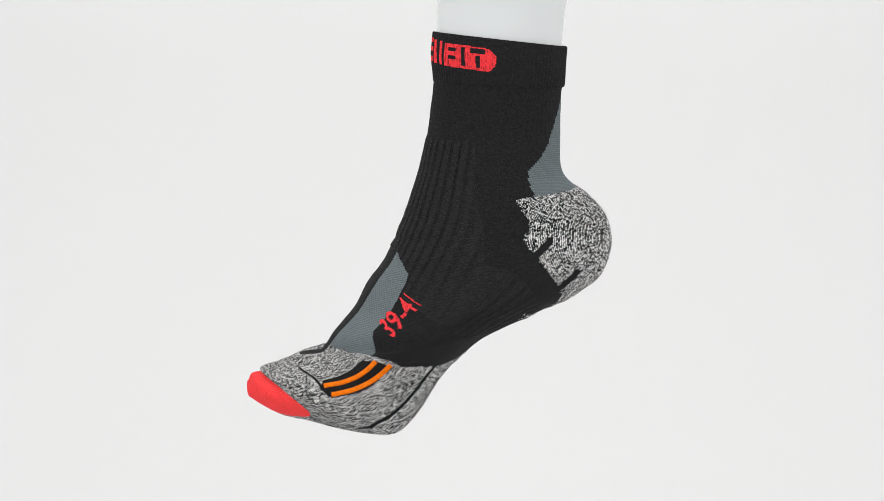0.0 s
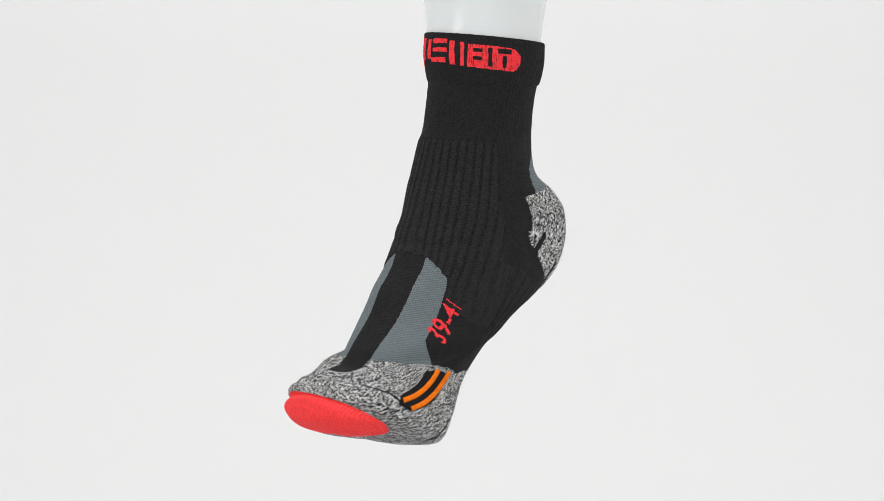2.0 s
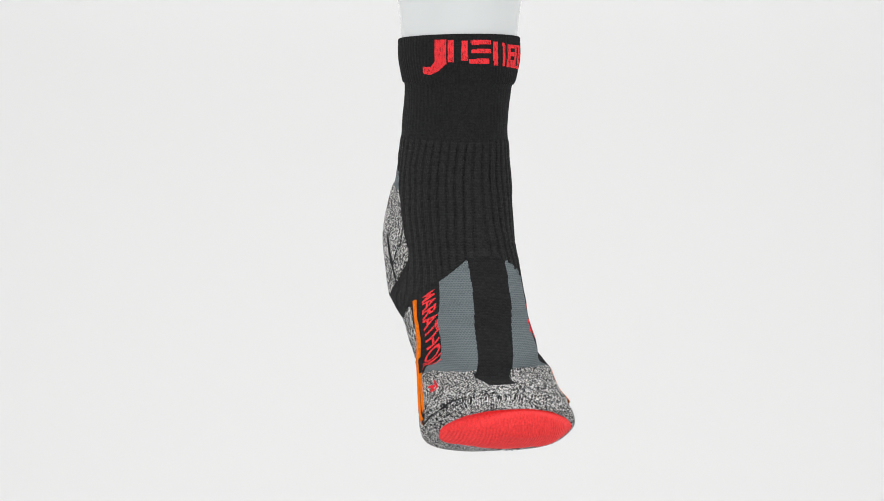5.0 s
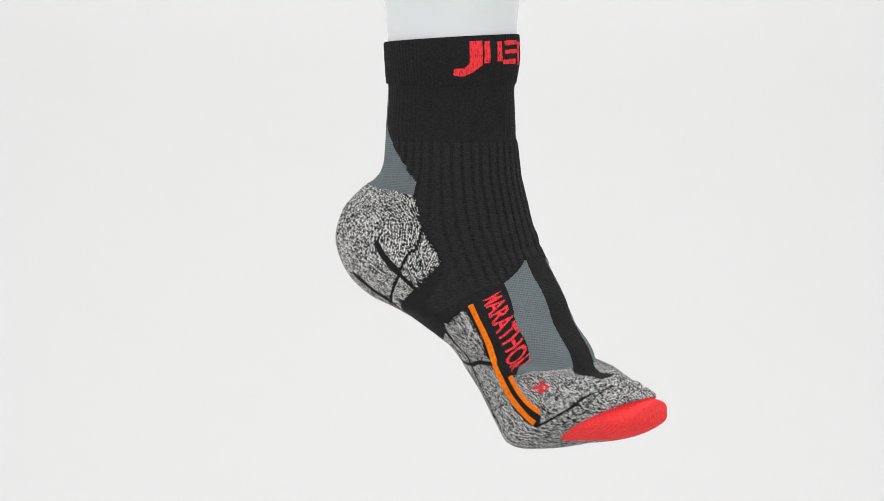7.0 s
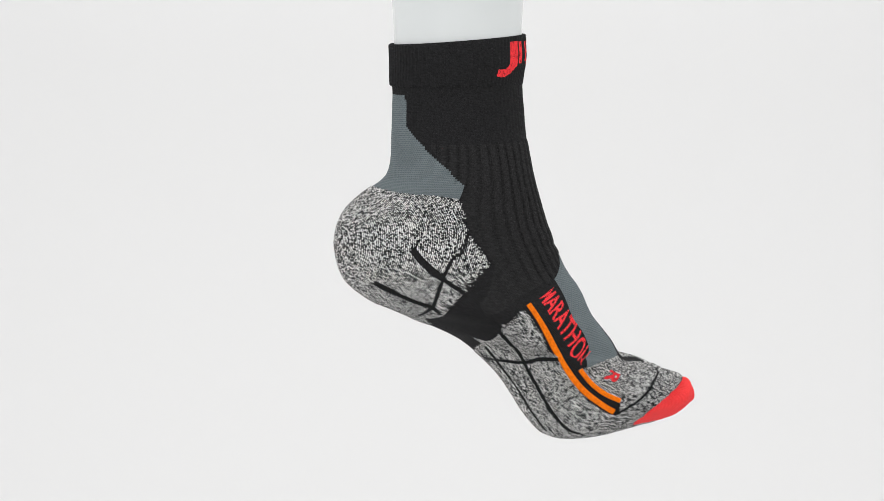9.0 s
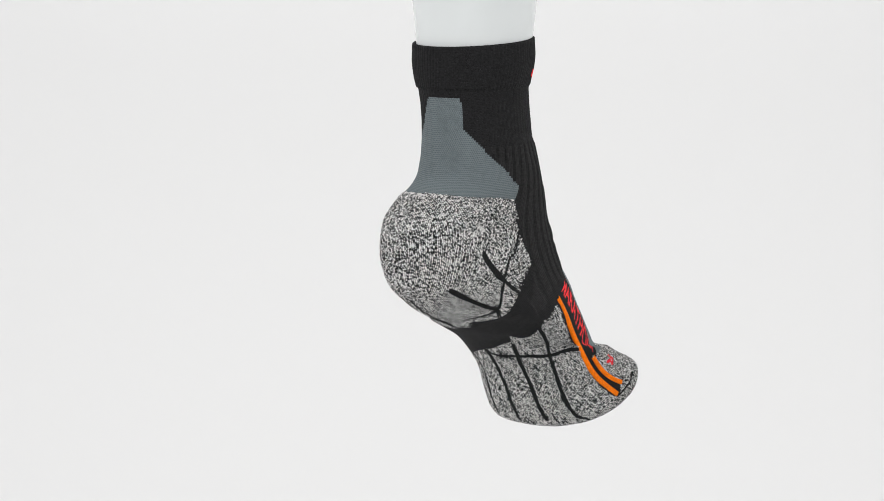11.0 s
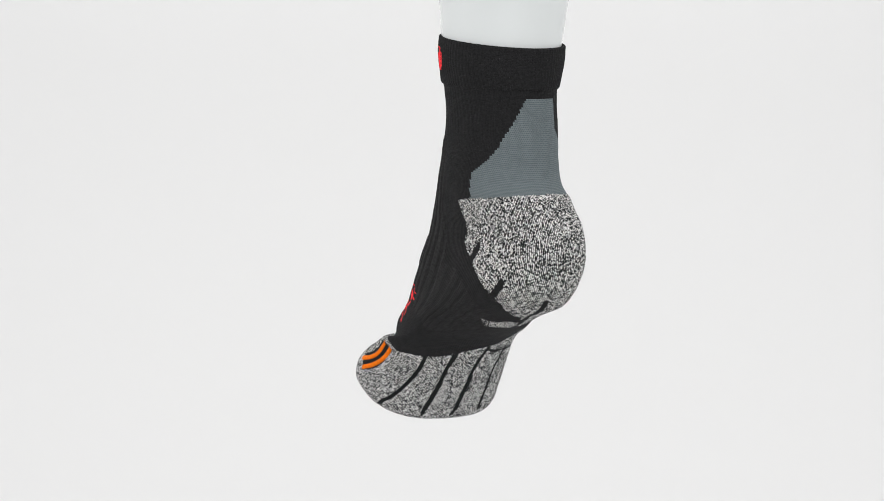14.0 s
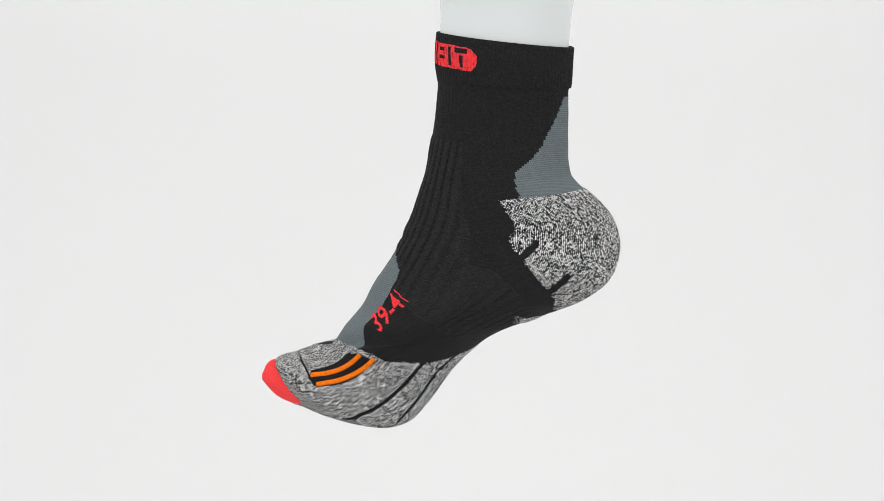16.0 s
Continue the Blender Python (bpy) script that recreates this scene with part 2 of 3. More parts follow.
def sock_surface():
    dense = spline(RINGS, np.linspace(0, len(RINGS) - 1, 4000))
    step = np.linalg.norm(np.diff(dense[:, :2], axis=0), axis=1) + np.linalg.norm(np.diff(dense[:, 2:4], axis=0), axis=1)
    s = np.concatenate([[0], np.cumsum(step)])
    k = np.interp(np.linspace(0, s[-1], NU + 1), s, np.linspace(0, len(RINGS) - 1, 4000))
    th = np.linspace(0, 2 * np.pi, NV + 1)
    P = rings_to_surface(spline(RINGS, k), th)
    N = normals(P)
    # knitted relief: fine ribs on the cuff, wide ribs down the front, soft unevenness all over
    K, TH = np.meshgrid(k, th, indexing="ij")
    deg = np.degrees(TH)
    front = np.minimum(deg, 360 - deg)
    cuff = np.clip((2.5 - K) * 8, 0, 1)
    lift = cuff * 0.00016 * np.cos(96 * TH)
    upper = np.clip((K - 2.6) * 6, 0, 1) * np.clip((4.15 - K) * 6, 0, 1)
    lift += upper * 0.00010 * np.cos(72 * TH)
    near = np.interp(K, [4.2, 8.2, 12.3], [70, 88, 180]) - deg
    far = deg - 360 + np.interp(K, [4.2, 5.5, 8, 12], [128, 94, 82, 110])
    ribs = np.clip((K - 4.2) * 7, 0, 1) * np.clip((12.2 - K) * 2, 0, 1) * np.clip(np.maximum(np.where(deg < 185, near, -1), far) / 5, 0, 1)
    ribs *= np.clip((front - np.interp(K, [7.5, 7.6, 8.5, 9], [-5, 12, 47, 49])) / 4, 0, 1)
    ribs *= 1 - np.clip((K - np.interp(deg, [40, 60, 90, 120, 150], [8.9, 9.5, 10.8, 12.0, 12.8])) * 3, 0, 1) * (deg < 185)
    ribs *= 1 - np.clip((K - np.interp(deg, [240, 265, 285, 305], [12.0, 10.2, 9.0, 8.4])) * 3, 0, 1) * (deg > 185)
    wave = np.cos(42 * TH)
    lift += ribs * np.interp(K, [8, 10, 12], [1, 0.6, 0.4]) * (0.00085 * np.where(wave > -0.35, 0.35, wave) + 0.00040)
    for seed, size, amount in ((3, 0.022, 0.0007), (7, 0.008, 0.00025)):
        rng = np.random.RandomState(seed)
        soft = np.zeros(K.shape)
        for _ in range(14):
            w = rng.normal(size=3)
            w *= 2 * np.pi / size / np.linalg.norm(w)
            soft += np.sin(P @ w + rng.uniform(0, 6.28))
        lift += amount * soft / 14 * np.clip((K - 0.3) * 2, 0, 1)
    # creases at the front of the ankle and over the toes
    lift -= 0.0006 * np.exp(-((K - 7.25) / 0.12) ** 2) * np.clip((70 - front) / 40, 0, 1)
    lift += 0.0003 * np.exp(-((K - 6.8) / 0.25) ** 2) * np.clip((70 - front) / 40, 0, 1)
    lift -= 0.0012 * np.exp(-((K - 14.3 - front / 95) / 0.10) ** 2) * np.clip((95 - front) / 30, 0, 1)
    lift += 0.0010 * np.exp(-((K - 13.9 - front / 95) / 0.25) ** 2) * np.clip((95 - front) / 30, 0, 1)
    lift[:, -1] = lift[:, 0]
    smooth = P
    P = P + N * lift[..., None]
    # the cuff's rolled edge and inner face
    top = P[0].copy()
    mid = top.mean(axis=0)
    inward = (mid - top) / (np.linalg.norm(mid - top, axis=1, keepdims=True) + 1e-9)
    up = np.array([0.10, 0, 1.0])
    lip = []
    for a in range(1, 8):
        f = math.pi * a / 7
        lip.append(top + inward * 0.0011 * (1 - math.cos(f)) + up * 0.0011 * math.sin(f))
    lip.append(lip[-1] + inward * 0.0012 - up * 0.003)
    # the toe's rounded end
    last, c0 = P[-1], P[-1].mean(axis=0)
    way = c0 - P[-12].mean(axis=0)
    way = way / np.linalg.norm(way)
    end = []
    for a in range(1, 9):
        f = math.pi / 2 * a / 8
        end.append(c0 + (last - c0) * max(math.cos(f), 0.004) + way * 0.0013 * math.sin(f))
    P = np.concatenate([np.array(lip[::-1]), P, np.array(end)])
    k = np.concatenate([np.linspace(-1, -0.05, len(lip)), k, np.linspace(20.05, 20.6, len(end))])
    smooth = np.concatenate([P[:len(lip)], smooth, P[-len(end):]])
    ribs = np.concatenate([np.zeros((len(lip), len(th))), ribs, np.zeros((len(end), len(th)))])
    return P, smooth, k, th, ribs


def inside(poly, x, z):
    hit = np.zeros(x.shape, bool)
    for (x1, z1), (x2, z2) in zip(poly, poly[1:] + poly[:1]):
        if z1 != z2:
            hit ^= ((z1 > z) != (z2 > z)) & (x < (x2 - x1) * (z - z1) / (z2 - z1) + x1)
    return hit


# The knitting chart: ring along the sock and degrees round it (0 instep, 90 the side with the size, 180 sole, 270 the side with the word).
HEEL = [(5.68, 107.6), (5.74, 95), (6.13, 96.3), (6.7, 96.9), (7.07, 96.2), (7.46, 93.3), (7.81, 96.5), (8.05, 100.3), (8.28, 102.7), (8.56, 108.8), (8.92, 117.6), (9.23, 126.3), (9.7, 135.9), (9.75, 138.2), (10.21, 147.1), (10.77, 158.7), (11.18, 173.4), (11.82, 191.6), (11.76, 205), (11.17, 214.4), (10.83, 228.3), (9.57, 257.8), (9.1, 268.4), (8.68, 271.3), (8.3, 274.7), (8.06, 278.5), (7.69, 277.5), (7.34, 276.1), (7, 273.7), (6.05, 271.3), (5.59, 267.9), (5.56, 250.2), (5.58, 236.7), (5.51, 184.8), (5.64, 128.5)]
FORE = [(13.06, 356.9), (12.92, 370.4), (12.09, 366.8), (11.5, 368.5), (11.62, 389), (12.09, 413.1), (12.89, 431), (13.47, 455.3), (13.64, 464.3), (13.69, 481.1), (13.73, 492.3), (13.67, 504.4), (13.58, 514.8), (13.39, 532.7), (13.3, 547.2), (13.2, 557.4), (12.98, 569.7), (12.8, 577.8), (12.18, 585.4), (12.22, 594), (11.16, 617), (10.48, 632.7), (9.7, 643.9), (10.03, 645.8), (11.18, 641.7), (12.61, 631.8), (13.68, 619.9), (13.48, 631.2), (13.22, 644.7), (12.51, 666.6), (12.07, 675.4), (11.64, 700.5), (11.91, 698.1), (13.12, 704.5), (13.06, 716.9), (23, 716.9), (23, 356.9)]
TOE = [(16.5, 0), (16.65, 28), (16.99, 45), (17.2, 64.3), (17.34, 88), (17.83, 115.5), (19, 166), (18.3, 225), (17.5, 243), (17.2, 257), (16.95, 270), (16.6, 290), (16.25, 316), (16.2, 335), (16.5, 360), (23, 360), (23, 0)]
PANELS = [
    ("achilles_panel", "grey", "slate grey knitted panel", [(3.12, 169.5), (3.1, 210.2), (3.49, 211.7), (3.89, 212.4), (4.14, 223.7), (4.83, 253.1), (5.07, 263.1), (5.25, 268.3), (5.62, 269), (5.67, 252.2), (5.7, 239.6), (5.63, 185.1), (5.75, 130.2), (5.66, 130.6), (5.72, 108.2), (4.93, 114.4), (4.74, 121.1), (4.55, 130.3), (4.33, 137.2), (3.98, 144.8), (3.6, 156.2)]),
    ("heel", "melange", "black and white marled terry heel", HEEL),
    ("arch_wedge", "melange", "thin marled wedge", [(10.97, 138.3), (11.29, 149.6), (11.43, 164.3), (11.56, 186), (12.05, 186.6), (11.98, 170), (11.73, 152.4)]),
    ("instep_panel", "grey", "slate grey knitted panel", [(7.65, 18.8), (8.01, 33), (8.45, 45.8), (8.87, 48.8), (9.5, 48.2), (10.27, 47.2), (10.78, 47.2), (11.42, 54.5), (13.11, 73), (11.83, 35.7), (11.6, 8.8), (10.89, 9.5), (10.18, 13.2), (9.31, 15.8), (8.38, 15.4), (7.67, 16.3)]),
    ("instep_panel", "grey", "slate grey knitted panel", [(7.62, 347.2), (8.47, 315.7), (9.5, 315.5), (10.49, 313.6), (11.5, 307.3), (12.58, 290.7), (13.42, 276.8), (13.12, 294.8), (11.86, 337.3), (11.76, 340.1), (11.32, 343.1), (10.22, 347.6), (9.34, 349.7), (8.42, 350.1), (7.64, 348.9)]),
]
FOREFOOT_PARTS = [
    ("forefoot", "melange", "black and white marled terry forefoot and sole", FORE),
    ("stripe_ground", "black", "", [(13.25, 71.3), (13.9, 72.3), (14.54, 64.1), (14.99, 67.9), (15.25, 79.2), (14.85, 88), (14.39, 95.5), (13.68, 98.1), (13.31, 80.8)]),
    ("stripe_ground", "black", "", [(13.31, 270.5), (13.62, 270.5), (14.25, 268.3), (15.14, 273.9), (15.67, 266.8), (15.49, 263.6), (14.7, 258.3), (14.14, 256.4), (13.39, 260.9)]),
    ("toe_cap", "red", "red ribbed knitted toe", TOE),
]
LOGO_SHAPES = [
    ("logo_shape", "red_mark", "red knitted shape", [(0.25, 313.1), (0.27, 324), (1.31, 323.7), (1.57, 315.9), (1.74, 307), (1.67, 298.9), (1.39, 300.4), (1.42, 308.4), (1.2, 313)]),
    ("logo_shape", "red_mark", "red knitted bar", [(0.3, 325.4), (0.3, 331.1), (1.24, 331.1), (1.25, 325.3)]),
    ("logo_shape", "red_mark", "red knitted bar", [(0.31, 337.7), (0.31, 343.5), (1.17, 343.8), (1.18, 337.9)]),
    ("logo_shape", "red_mark", "red knitted bar", [(0.31, 346.4), (0.29, 367.5), (0.5, 367.7), (0.52, 346.6)]),
    ("logo_shape", "red_mark", "red knitted bar", [(0.7, 346.7), (0.69, 367.9), (0.85, 368), (0.87, 346.8)]),
    ("logo_shape", "red_mark", "red knitted bar", [(1.11, 345), (1.09, 366.3), (1.29, 366.2), (1.3, 344.8)]),
    ("logo_shape", "red_mark", "red knitted bar", [(0.37, 10.4), (0.35, 16), (1.34, 16.5), (1.35, 10.8)]),
    ("logo_shape", "red_mark", "red knitted bar", [(0.4, 21.7), (0.39, 25.2), (1.37, 25.9), (1.37, 22.4)]),
    ("logo_shape", "red_mark", "red knitted panel with a rounded end", [(0.45, 29.2), (0.46, 49.5), (0.52, 72), (0.82, 79), (1.22, 78.5), (1.50, 73), (1.46, 54.8), (1.40, 28.5)]),
]
LOGO_BARS = [
    ("logo_bar", "black", "", [(0.61, 33.8), (0.61, 42), (0.76, 42), (0.76, 33.8)]),
    ("logo_bar", "black", "", [(0.96, 33.8), (0.96, 42), (1.13, 42), (1.13, 33.8)]),
    ("logo_bar", "black", "", [(0.57, 47.2), (0.57, 51), (1.36, 51.8), (1.36, 48)]),
    ("logo_bar", "black", "", [(0.57, 56.2), (0.57, 69), (0.76, 69), (0.76, 56.2)]),
    ("logo_bar", "black", "", [(0.86, 60.8), (0.86, 65.2), (1.38, 65.2), (1.38, 61.5)]),
]
CHART = PANELS + FOREFOOT_PARTS + LOGO_SHAPES + LOGO_BARS
# name, width in metres, way
STRIPES = [
    ("stripe", 0.0033, [(13.31, 80.8), (13.43, 81.6), (13.6, 82.4), (13.85, 82.6), (14.11, 81.4), (14.3, 78.6), (14.48, 75.3), (14.64, 71.3), (14.76, 68.2)]),
    ("stripe", 0.0033, [(13.52, 94.2), (13.6, 94.6), (13.75, 94.9), (14.02, 94.4), (14.29, 92), (14.51, 89), (14.72, 85.6), (14.92, 81.2), (15.1, 77.7)]),
    ("stripe", 0.0040, [(9.47, 288.3), (9.67, 289.1), (9.98, 289.7), (10.31, 289), (10.69, 287.2), (11.11, 285.3), (11.54, 283.6), (12.15, 279.4), (13.07, 266.4), (13.46, 262), (13.75, 259.9), (14.02, 258.8), (14.25, 258.7), (14.45, 259.6), (14.65, 261.2), (14.87, 263.1), (15.17, 265.4), (15.44, 267)]),
    ("stripe", 0.0034, [(13.48, 271.6), (13.67, 270.3), (13.94, 269), (14.16, 268.7), (14.35, 269.4), (14.52, 270.4), (14.68, 271.8), (14.84, 273.9), (14.96, 275.3)]),
]
SOLE_LINES = [
    ("sole_line", 0.0025, [(13.73, 133.1), (14.23, 133.5), (14.63, 130.9), (15.23, 125.1), (15.81, 117.8), (16.55, 119.3)]),
    ("sole_line", 0.0028, [(13.6, 157.5), (14.04, 156.1), (14.71, 157.3), (15.64, 156.9)]),
    ("sole_line", 0.0026, [(13.33, 186.4), (13.97, 180.4), (14.79, 180.8), (15.73, 179.6)]),
    ("sole_line", 0.0026, [(12.98, 215.8), (13.98, 204.7), (14.83, 203.7), (15.62, 202.1)]),
    ("sole_line", 0.0024, [(11.25, 255.2), (12.05, 250.5), (13.4, 234.8), (14.12, 228.4), (14.81, 226), (15.62, 227.4), (16.04, 232.3)]),
    ("sole_line", 0.0024, [(13.41, 185.6), (13.49, 195.8), (13.46, 210.5), (13.4, 234.8), (13.12, 251.7), (13.04, 264.2)]),
    ("toe_seam", 0.0014, [(13.73, 347.3), (14.44, 314.9), (15.02, 295.1), (15.4, 281), (15.59, 268.1)]),
    ("toe_seam", 0.0014, [(13.93, 31.4), (14.51, 56.8), (14.99, 71.1), (15.22, 76.9)]),
]
HEEL_LINES = [
    ("heel_bar", 0.0042, [(7.77, 255.3), (8.3, 259.4), (8.65, 262)]),
    ("heel_line", 0.0024, [(8.65, 262), (8.85, 263.5), (9.11, 265.6), (9.29, 267.2)]),
    ("heel_line", 0.0024, [(7, 274.1), (7.97, 269.2), (8.54, 263.9), (9.28, 253.2), (10.02, 238.9), (11.01, 213.4)]),
    ("heel_bar", 0.0036, [(9.08, 221.3), (9.38, 227.2)]),
    ("heel_line", 0.0026, [(9.38, 227.2), (9.79, 233.9), (10.01, 239.4), (10.33, 237.4)]),
    ("heel_bar", 0.0038, [(9.66, 174.1), (10.7, 179.1), (11.71, 191.5)]),
    ("heel_bar", 0.0044, [(7.54, 105), (8, 99.4)]),
    ("heel_bar", 0.0044, [(8.76, 131.1), (9.43, 129.2)]),
]
# name, writing, weight, way of the letters' feet, way of their tops
WORDS = [
    ("word_mark", "MARATHON", 0.02, [(9.24, 295.7), (9.46, 296.4), (9.78, 297.3), (10.18, 297.1), (10.62, 295), (11.12, 292.8), (11.72, 291.2), (12.87, 279.9), (13.3, 275)], [(8.79, 310), (8.98, 310.6), (9.25, 312), (9.55, 313.8), (9.86, 315), (10.24, 314.3), (10.71, 311.3), (11.19, 309.1), (11.54, 308.4)]),
    ("size_mark", "39-41", 0.012, [(11.21, 65.2), (10.84, 65.3), (10.39, 64.8), (9.99, 64.9), (9.71, 65.8)], [(10.32, 44), (10.05, 44.5), (9.72, 46.3), (9.42, 49.1), (9.2, 51.4)]),
    ("side_mark", "R", 0.03, [(13.44, 293.0), (13.93, 279.2)], [(13.74, 295.1), (14.31, 280.5)]),
]
YARN = {"black": BLACK, "charcoal": CHARCOAL, "grey": GREY, "melange": MELANGE, "red": RED, "red_mark": RED_MARK, "orange": ORANGE}

# pieces that are knitted into a larger part
OWNERS = {"logo_shape": "cuff", "logo_bar": "cuff", "heel_bar": "heel", "heel_line": "heel", "stripe_ground": "forefoot", "stripe": "forefoot",
          "sole_line": "forefoot", "toe_seam": "forefoot", "toe_cap": "forefoot", "side_mark": "forefoot", "word_mark": "leg_knit", "size_mark": "leg_knit"}


def letters(text, weight):
    """Triangles of the writing, scaled to the unit square."""
    cu = bpy.data.curves.new("writing", "FONT")
    cu.body, cu.offset, cu.resolution_u = text, weight, 3
    ob = new("writing", cu)
    me = bpy.data.meshes.new_from_object(ob.evaluated_get(bpy.context.evaluated_depsgraph_get()))
    me.calc_loop_triangles()
    v = np.array([p.co[:2] for p in me.vertices])
    v = (v - v.min(axis=0)) / (v.max(axis=0) - v.min(axis=0))
    tri = [v[list(t.vertices)] for t in me.loop_triangles]
    bpy.data.objects.remove(ob)
    bpy.data.curves.remove(cu)
    bpy.data.meshes.remove(me)
    return tri


def build_sock(root):
    P, S, k, th, ribs = sock_surface()
    rows = len(k) - 1
    C = (S[:-1, :-1] + S[1:, :-1] + S[:-1, 1:] + S[1:, 1:]) / 4
    kc, tc = np.meshgrid((k[:-1] + k[1:]) / 2, np.degrees((th[:-1] + th[1:]) / 2), indexing="ij")
    ident = np.zeros(kc.shape, int)
    ident[kc < 2.6] = 1
    parts = [("leg_knit", "black", "black knit with wide ribs"), ("cuff", "black", "black elastic cuff with a rolled edge")]

    def add(name, yarn, label, mask):
        ident[mask] = len(parts)
        parts.append((name, yarn, label))

    add("rib_panel", "charcoal", "black ribbed knit over the ankle", ribs[:-1, :-1] > 0.5)
    # colours change from stitch to stitch: panel edges step, terry edges fray
    steps = [np.arange(n) // 3 * 3 + 1 for n in kc.shape]
    ks = kc[np.minimum(steps[0], kc.shape[0] - 1)][:, np.minimum(steps[1], kc.shape[1] - 1)]
    ts = tc[np.minimum(steps[0], kc.shape[0] - 1)][:, np.minimum(steps[1], kc.shape[1] - 1)]
    rng = np.random.RandomState(11)
    shift = np.repeat(np.repeat(rng.randint(-1, 2, (2, kc.shape[0] // 2 + 1, kc.shape[1] // 2 + 1)), 2, 1), 2, 2)[:, :kc.shape[0], :kc.shape[1]]
    ia, ib = np.meshgrid(np.arange(kc.shape[0]), np.arange(kc.shape[1]), indexing="ij")
    ia, ib = np.clip(ia + shift[0], 0, kc.shape[0] - 1), np.clip(ib + shift[1], 0, kc.shape[1] - 1)
    for name, yarn, label, poly in CHART:
        if name == "achilles_panel":
            x, z = ks, ts
        elif yarn == "melange":
            x, z = kc[ia, ib], tc[ia, ib]
        else:
            x, z = kc, tc
        add(name, yarn, label, inside(poly, x, z) | inside(poly, x, z + 360) | inside(poly, x, z - 360))
    for name, width, way in SOLE_LINES + HEEL_LINES:
        pts = np.array(way, float)
        x = np.linspace(0, len(pts) - 1, 120)
        kk, tt = spline(pts, x).T
        q = rings_to_surface(spline(RINGS, kk), np.radians(tt))[range(120), range(120)]
        near = np.full(kc.shape, 9.0)
        box = (kc > kk.min() - 0.6) & (kc < kk.max() + 0.6)
        c = C[box]
        near[box] = np.min([np.linalg.norm(c - p, axis=1) for p in q], axis=0)
        add(name, "black", "", near < width / 2)
    for name, text, weight, feet, tops in WORDS:
        mask = np.zeros(kc.shape, bool)
        for tri in letters(text, weight):
            f, g = [spline(way, tri[:, 0] * (len(way) - 1)) for way in (feet, tops)]
            mapped = [tuple(p) for p in f + (g - f) * tri[:, 1:]]
            mask |= inside(mapped, kc, tc)
        add(name, "red_mark", "red knitted writing", mask)
    iu, iv = np.meshgrid(np.arange(rows), np.arange(NV), indexing="ij")
    P_even = P
    # terry loops stand up unevenly where the yarn is marled
    terry = np.isin(ident, [i for i, q in enumerate(parts) if q[1] == "melange"])
    lift = np.zeros(P.shape[:2])
    lift[:-1, :-1] = lift[1:, 1:] = 0
    lift[1:-1, 1:-1] = terry[:-1, :-1] & terry[1:, 1:] & terry[:-1, 1:] & terry[1:, :-1]
    lift *= np.random.RandomState(5).normal(0.0003, 0.00016, lift.shape)
    P = P + normals(S) * lift[..., None]
    flat = P.reshape(-1, 3)
    # wales round the sock and millimetres along it
    around = np.concatenate([np.zeros((len(k), 1)), np.cumsum(np.linalg.norm(np.diff(S, axis=1), axis=2), axis=1)], 1)
    wales = around / (around[:, -1:] + 1e-9) * 200
    length = np.concatenate([np.zeros((1, NV + 1)), np.cumsum(np.linalg.norm(np.diff(S, axis=0), axis=2), axis=0)]) * 1000
    stitch = np.stack([wales, length], -1).reshape(-1, 2)
    made = {}
    for i, (name, yarn, label) in enumerate(parts):
        m = ident == i
        if not m.any():
            continue
        a, b = iu[m], iv[m]
        n = NV + 1
        quad = np.stack([a * n + b, (a + 1) * n + b, (a + 1) * n + b + 1, a * n + b + 1], 1)
        used, idx = np.unique(quad, return_inverse=True)
        uv = stitch[quad]
        owner = made.get(OWNERS.get(name), root)
        ob = mesh_object(name, flat[used].tolist(), idx.reshape(quad.shape).tolist(), YARN[yarn], owner, uvs=uv)
        made.setdefault(name, ob)
        if label:
            tagged(ob, label)
    for name, width, way in STRIPES:
        ribbon(name, width, way, P_even, k, made["forefoot"])


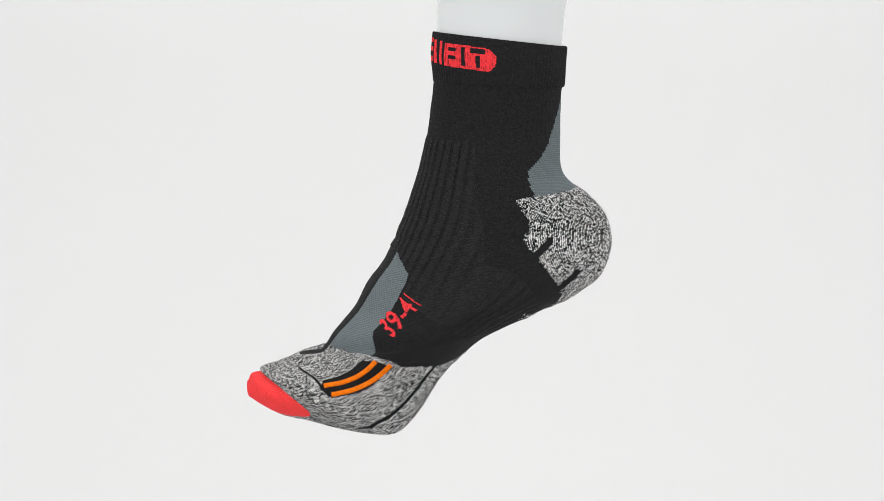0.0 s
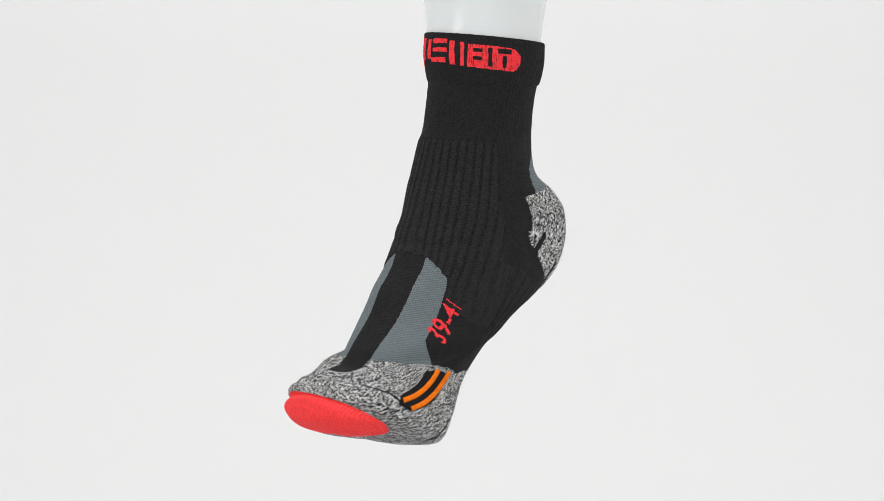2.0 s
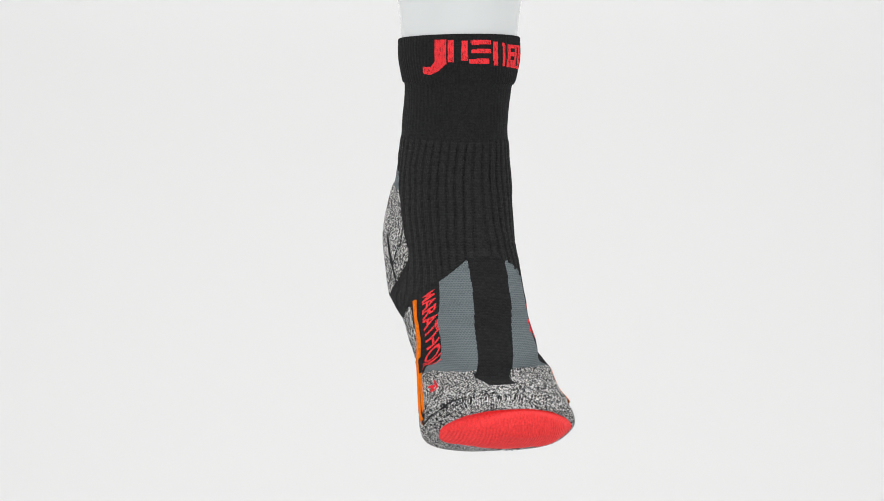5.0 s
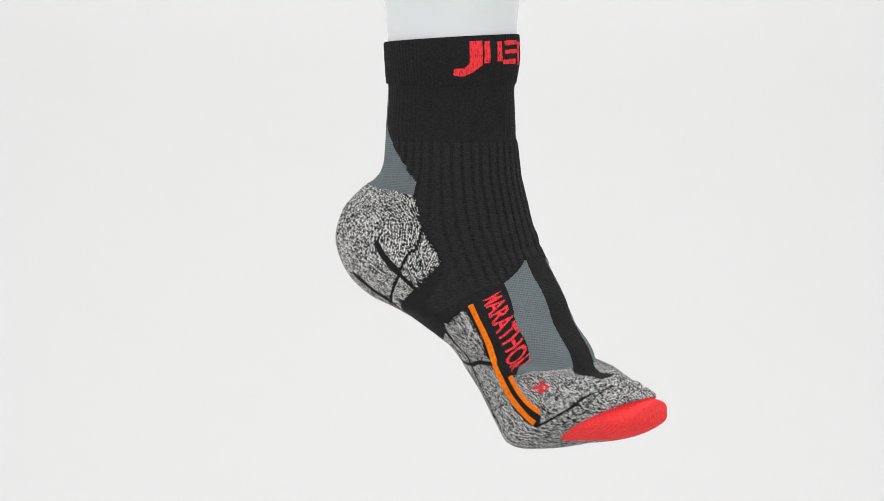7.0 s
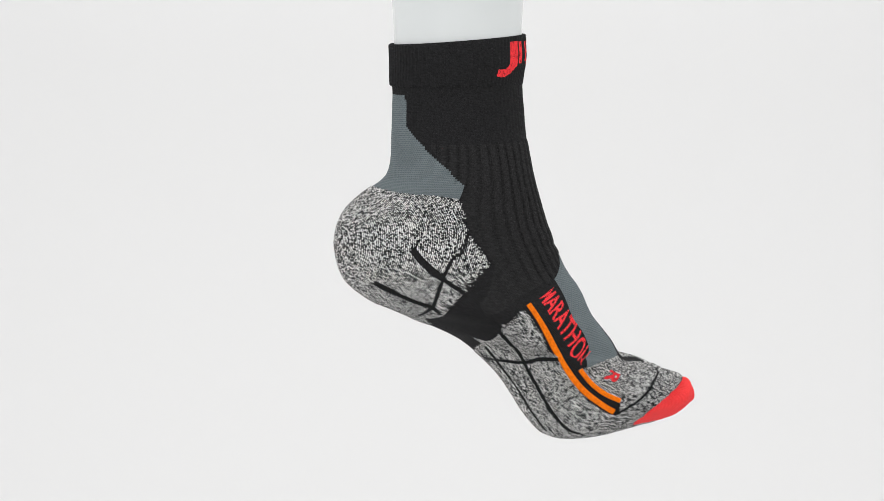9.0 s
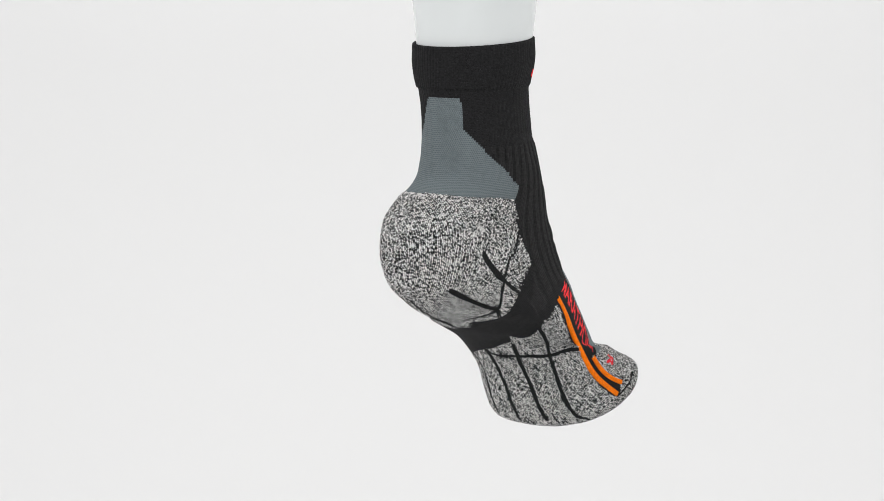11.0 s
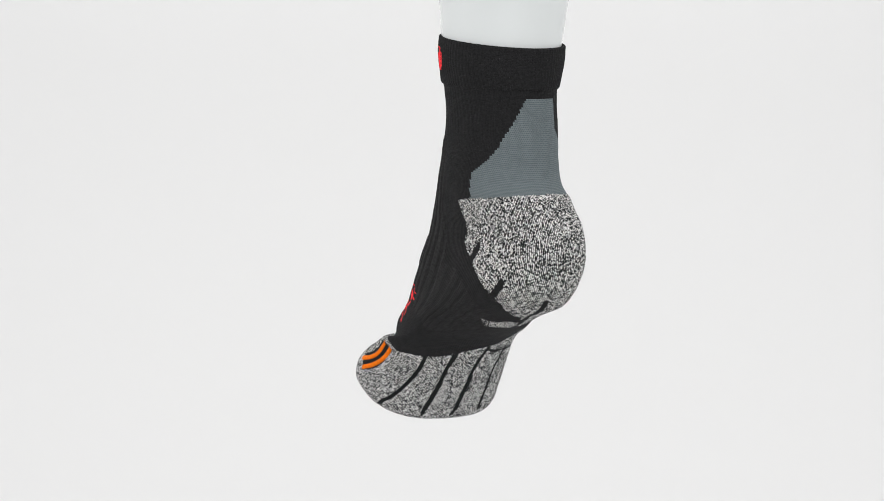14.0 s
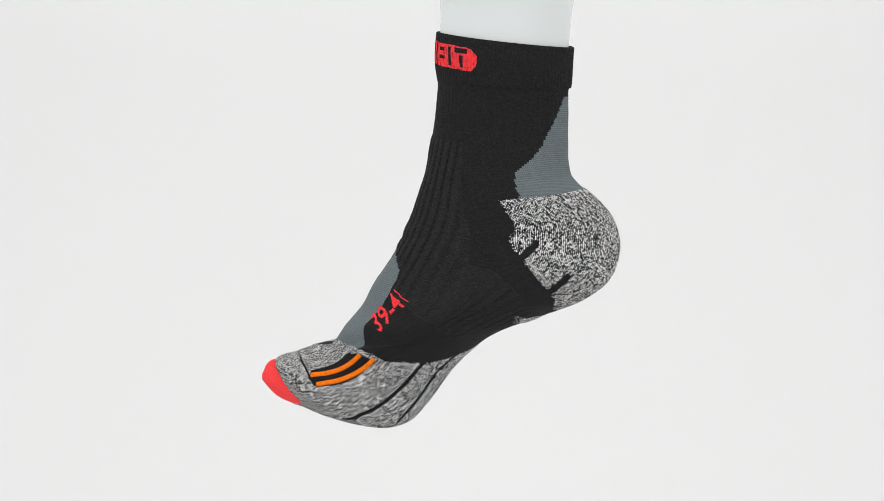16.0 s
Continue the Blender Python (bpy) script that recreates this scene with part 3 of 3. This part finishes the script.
def ribbon(name, width, way, ground, k, owner):
    """A raised satin-stitched stripe that follows the knit below it."""
    def below(kk, tt):
        x = np.interp(kk, k, np.arange(len(k)))
        y = (tt % (2 * np.pi)) / (2 * np.pi) * NV
        a, b = np.minimum(x.astype(int), len(k) - 2), np.minimum(y.astype(int), NV - 1)
        f, g = (x - a)[..., None], (y - b)[..., None]
        return (ground[a, b] * (1 - f) + ground[a + 1, b] * f) * (1 - g) + (ground[a, b + 1] * (1 - f) + ground[a + 1, b + 1] * f) * g

    n, across = 120, np.linspace(-1, 1, 9)
    kk, tt = spline(np.array(way, float), np.linspace(0, len(way) - 1, n)).T
    tt = np.radians(tt)
    # even steps along the stripe, then an even sweep
    s = np.concatenate([[0], np.cumsum(np.linalg.norm(np.diff(below(kk, tt), axis=0), axis=1))])
    even = np.linspace(0, s[-1], n)
    kk, tt = np.interp(even, s, kk), np.interp(even, s, tt)

    def sweep(a):
        for _ in range(3):
            a = np.stack([np.convolve(np.concatenate([2 * c[0] - c[9:0:-1], c, 2 * c[-1] - c[-2:-11:-1]]), np.ones(19) / 19, "valid") for c in a.T], 1)
        return a

    up = np.cross(below(kk + 0.1, tt) - below(kk - 0.1, tt), below(kk, tt + 0.08) - below(kk, tt - 0.08))
    up /= np.linalg.norm(up, axis=1, keepdims=True)
    mid = below(kk, tt)
    if (up * (mid - ground[np.searchsorted(k, kk)].mean(axis=1))).sum() < 0:
        up = -up
    mid, up = sweep(mid), sweep(up)
    up /= np.linalg.norm(up, axis=1, keepdims=True)
    side = np.cross(np.gradient(mid, axis=0), up)
    side /= np.linalg.norm(side, axis=1, keepdims=True)
    rows = []
    for c in across:
        rows.append(mid + side * c * width / 2 + up * (0.0007 * math.sqrt(max(0.0, 1 - c * c * 0.98)) + (0.0004 if abs(c) < 0.99 else -0.0006)))
    V = np.stack(rows, 1)
    m = len(across)
    faces = [(i * m + j, (i + 1) * m + j, (i + 1) * m + j + 1, i * m + j + 1) for i in range(n - 1) for j in range(m - 1)]
    s = np.concatenate([[0], np.cumsum(np.linalg.norm(np.diff(mid, axis=0), axis=1))]) * 1000
    uv = [(across[v % m] * width * 600, s[v // m]) for f in faces for v in f]
    tagged(mesh_object(name, V.reshape(-1, 3).tolist(), faces, ORANGE, owner, uvs=uv), "orange knitted stripe")


sock = tagged(new("sock"), "black sports sock with marled heel and red toe on mannequin foot", "sock")
build_sock(sock)


def mannequin_foot():
    """A milky plastic foot form: the leg above the cuff and the foot inside the sock."""
    leg = [(770, -330, 1024, -330, 244, -24, 2.2, 2.2, 7), (772, -200, 1021, -200, 236, -24, 2.2, 2.2, 7), (775, -60, 1016, -60, 222, -24, 2.2, 2.2, 7), (779, 20, 1007, 30, 201, -24, 2.2, 2.2, 7)]
    rings = leg + [(a + 9, b + 5, c - 9, d - 4, w - 18, y, m, n, q) for a, b, c, d, w, y, m, n, q in RINGS[1:-2]]
    r = spline(rings, np.linspace(0, len(rings) - 1, 170))
    th = np.linspace(0, 2 * np.pi, 97)[:-1]
    P = rings_to_surface(r, th)
    m = len(th)
    faces = []
    for i in range(len(r) - 1):
        for j in range(m):
            q = (j + 1) % m
            faces.append((i * m + j, (i + 1) * m + j, (i + 1) * m + q, i * m + q))
    faces.append(tuple(reversed(range(m))))
    faces.append(tuple(range((len(r) - 1) * m, len(r) * m)))
    ob = mesh_object("mannequin_foot", P.reshape(-1, 3).tolist(), faces, PLASTIC)
    return tagged(ob, "milky white translucent plastic mannequin foot wearing the sock", "mannequin")


foot = mannequin_foot()


def motions():
    rows = [(t, pose(*AXIS, 0, 0, a)) for t, a in TURNS]
    walk(sock, rows)
    walk(foot, rows)


motions()
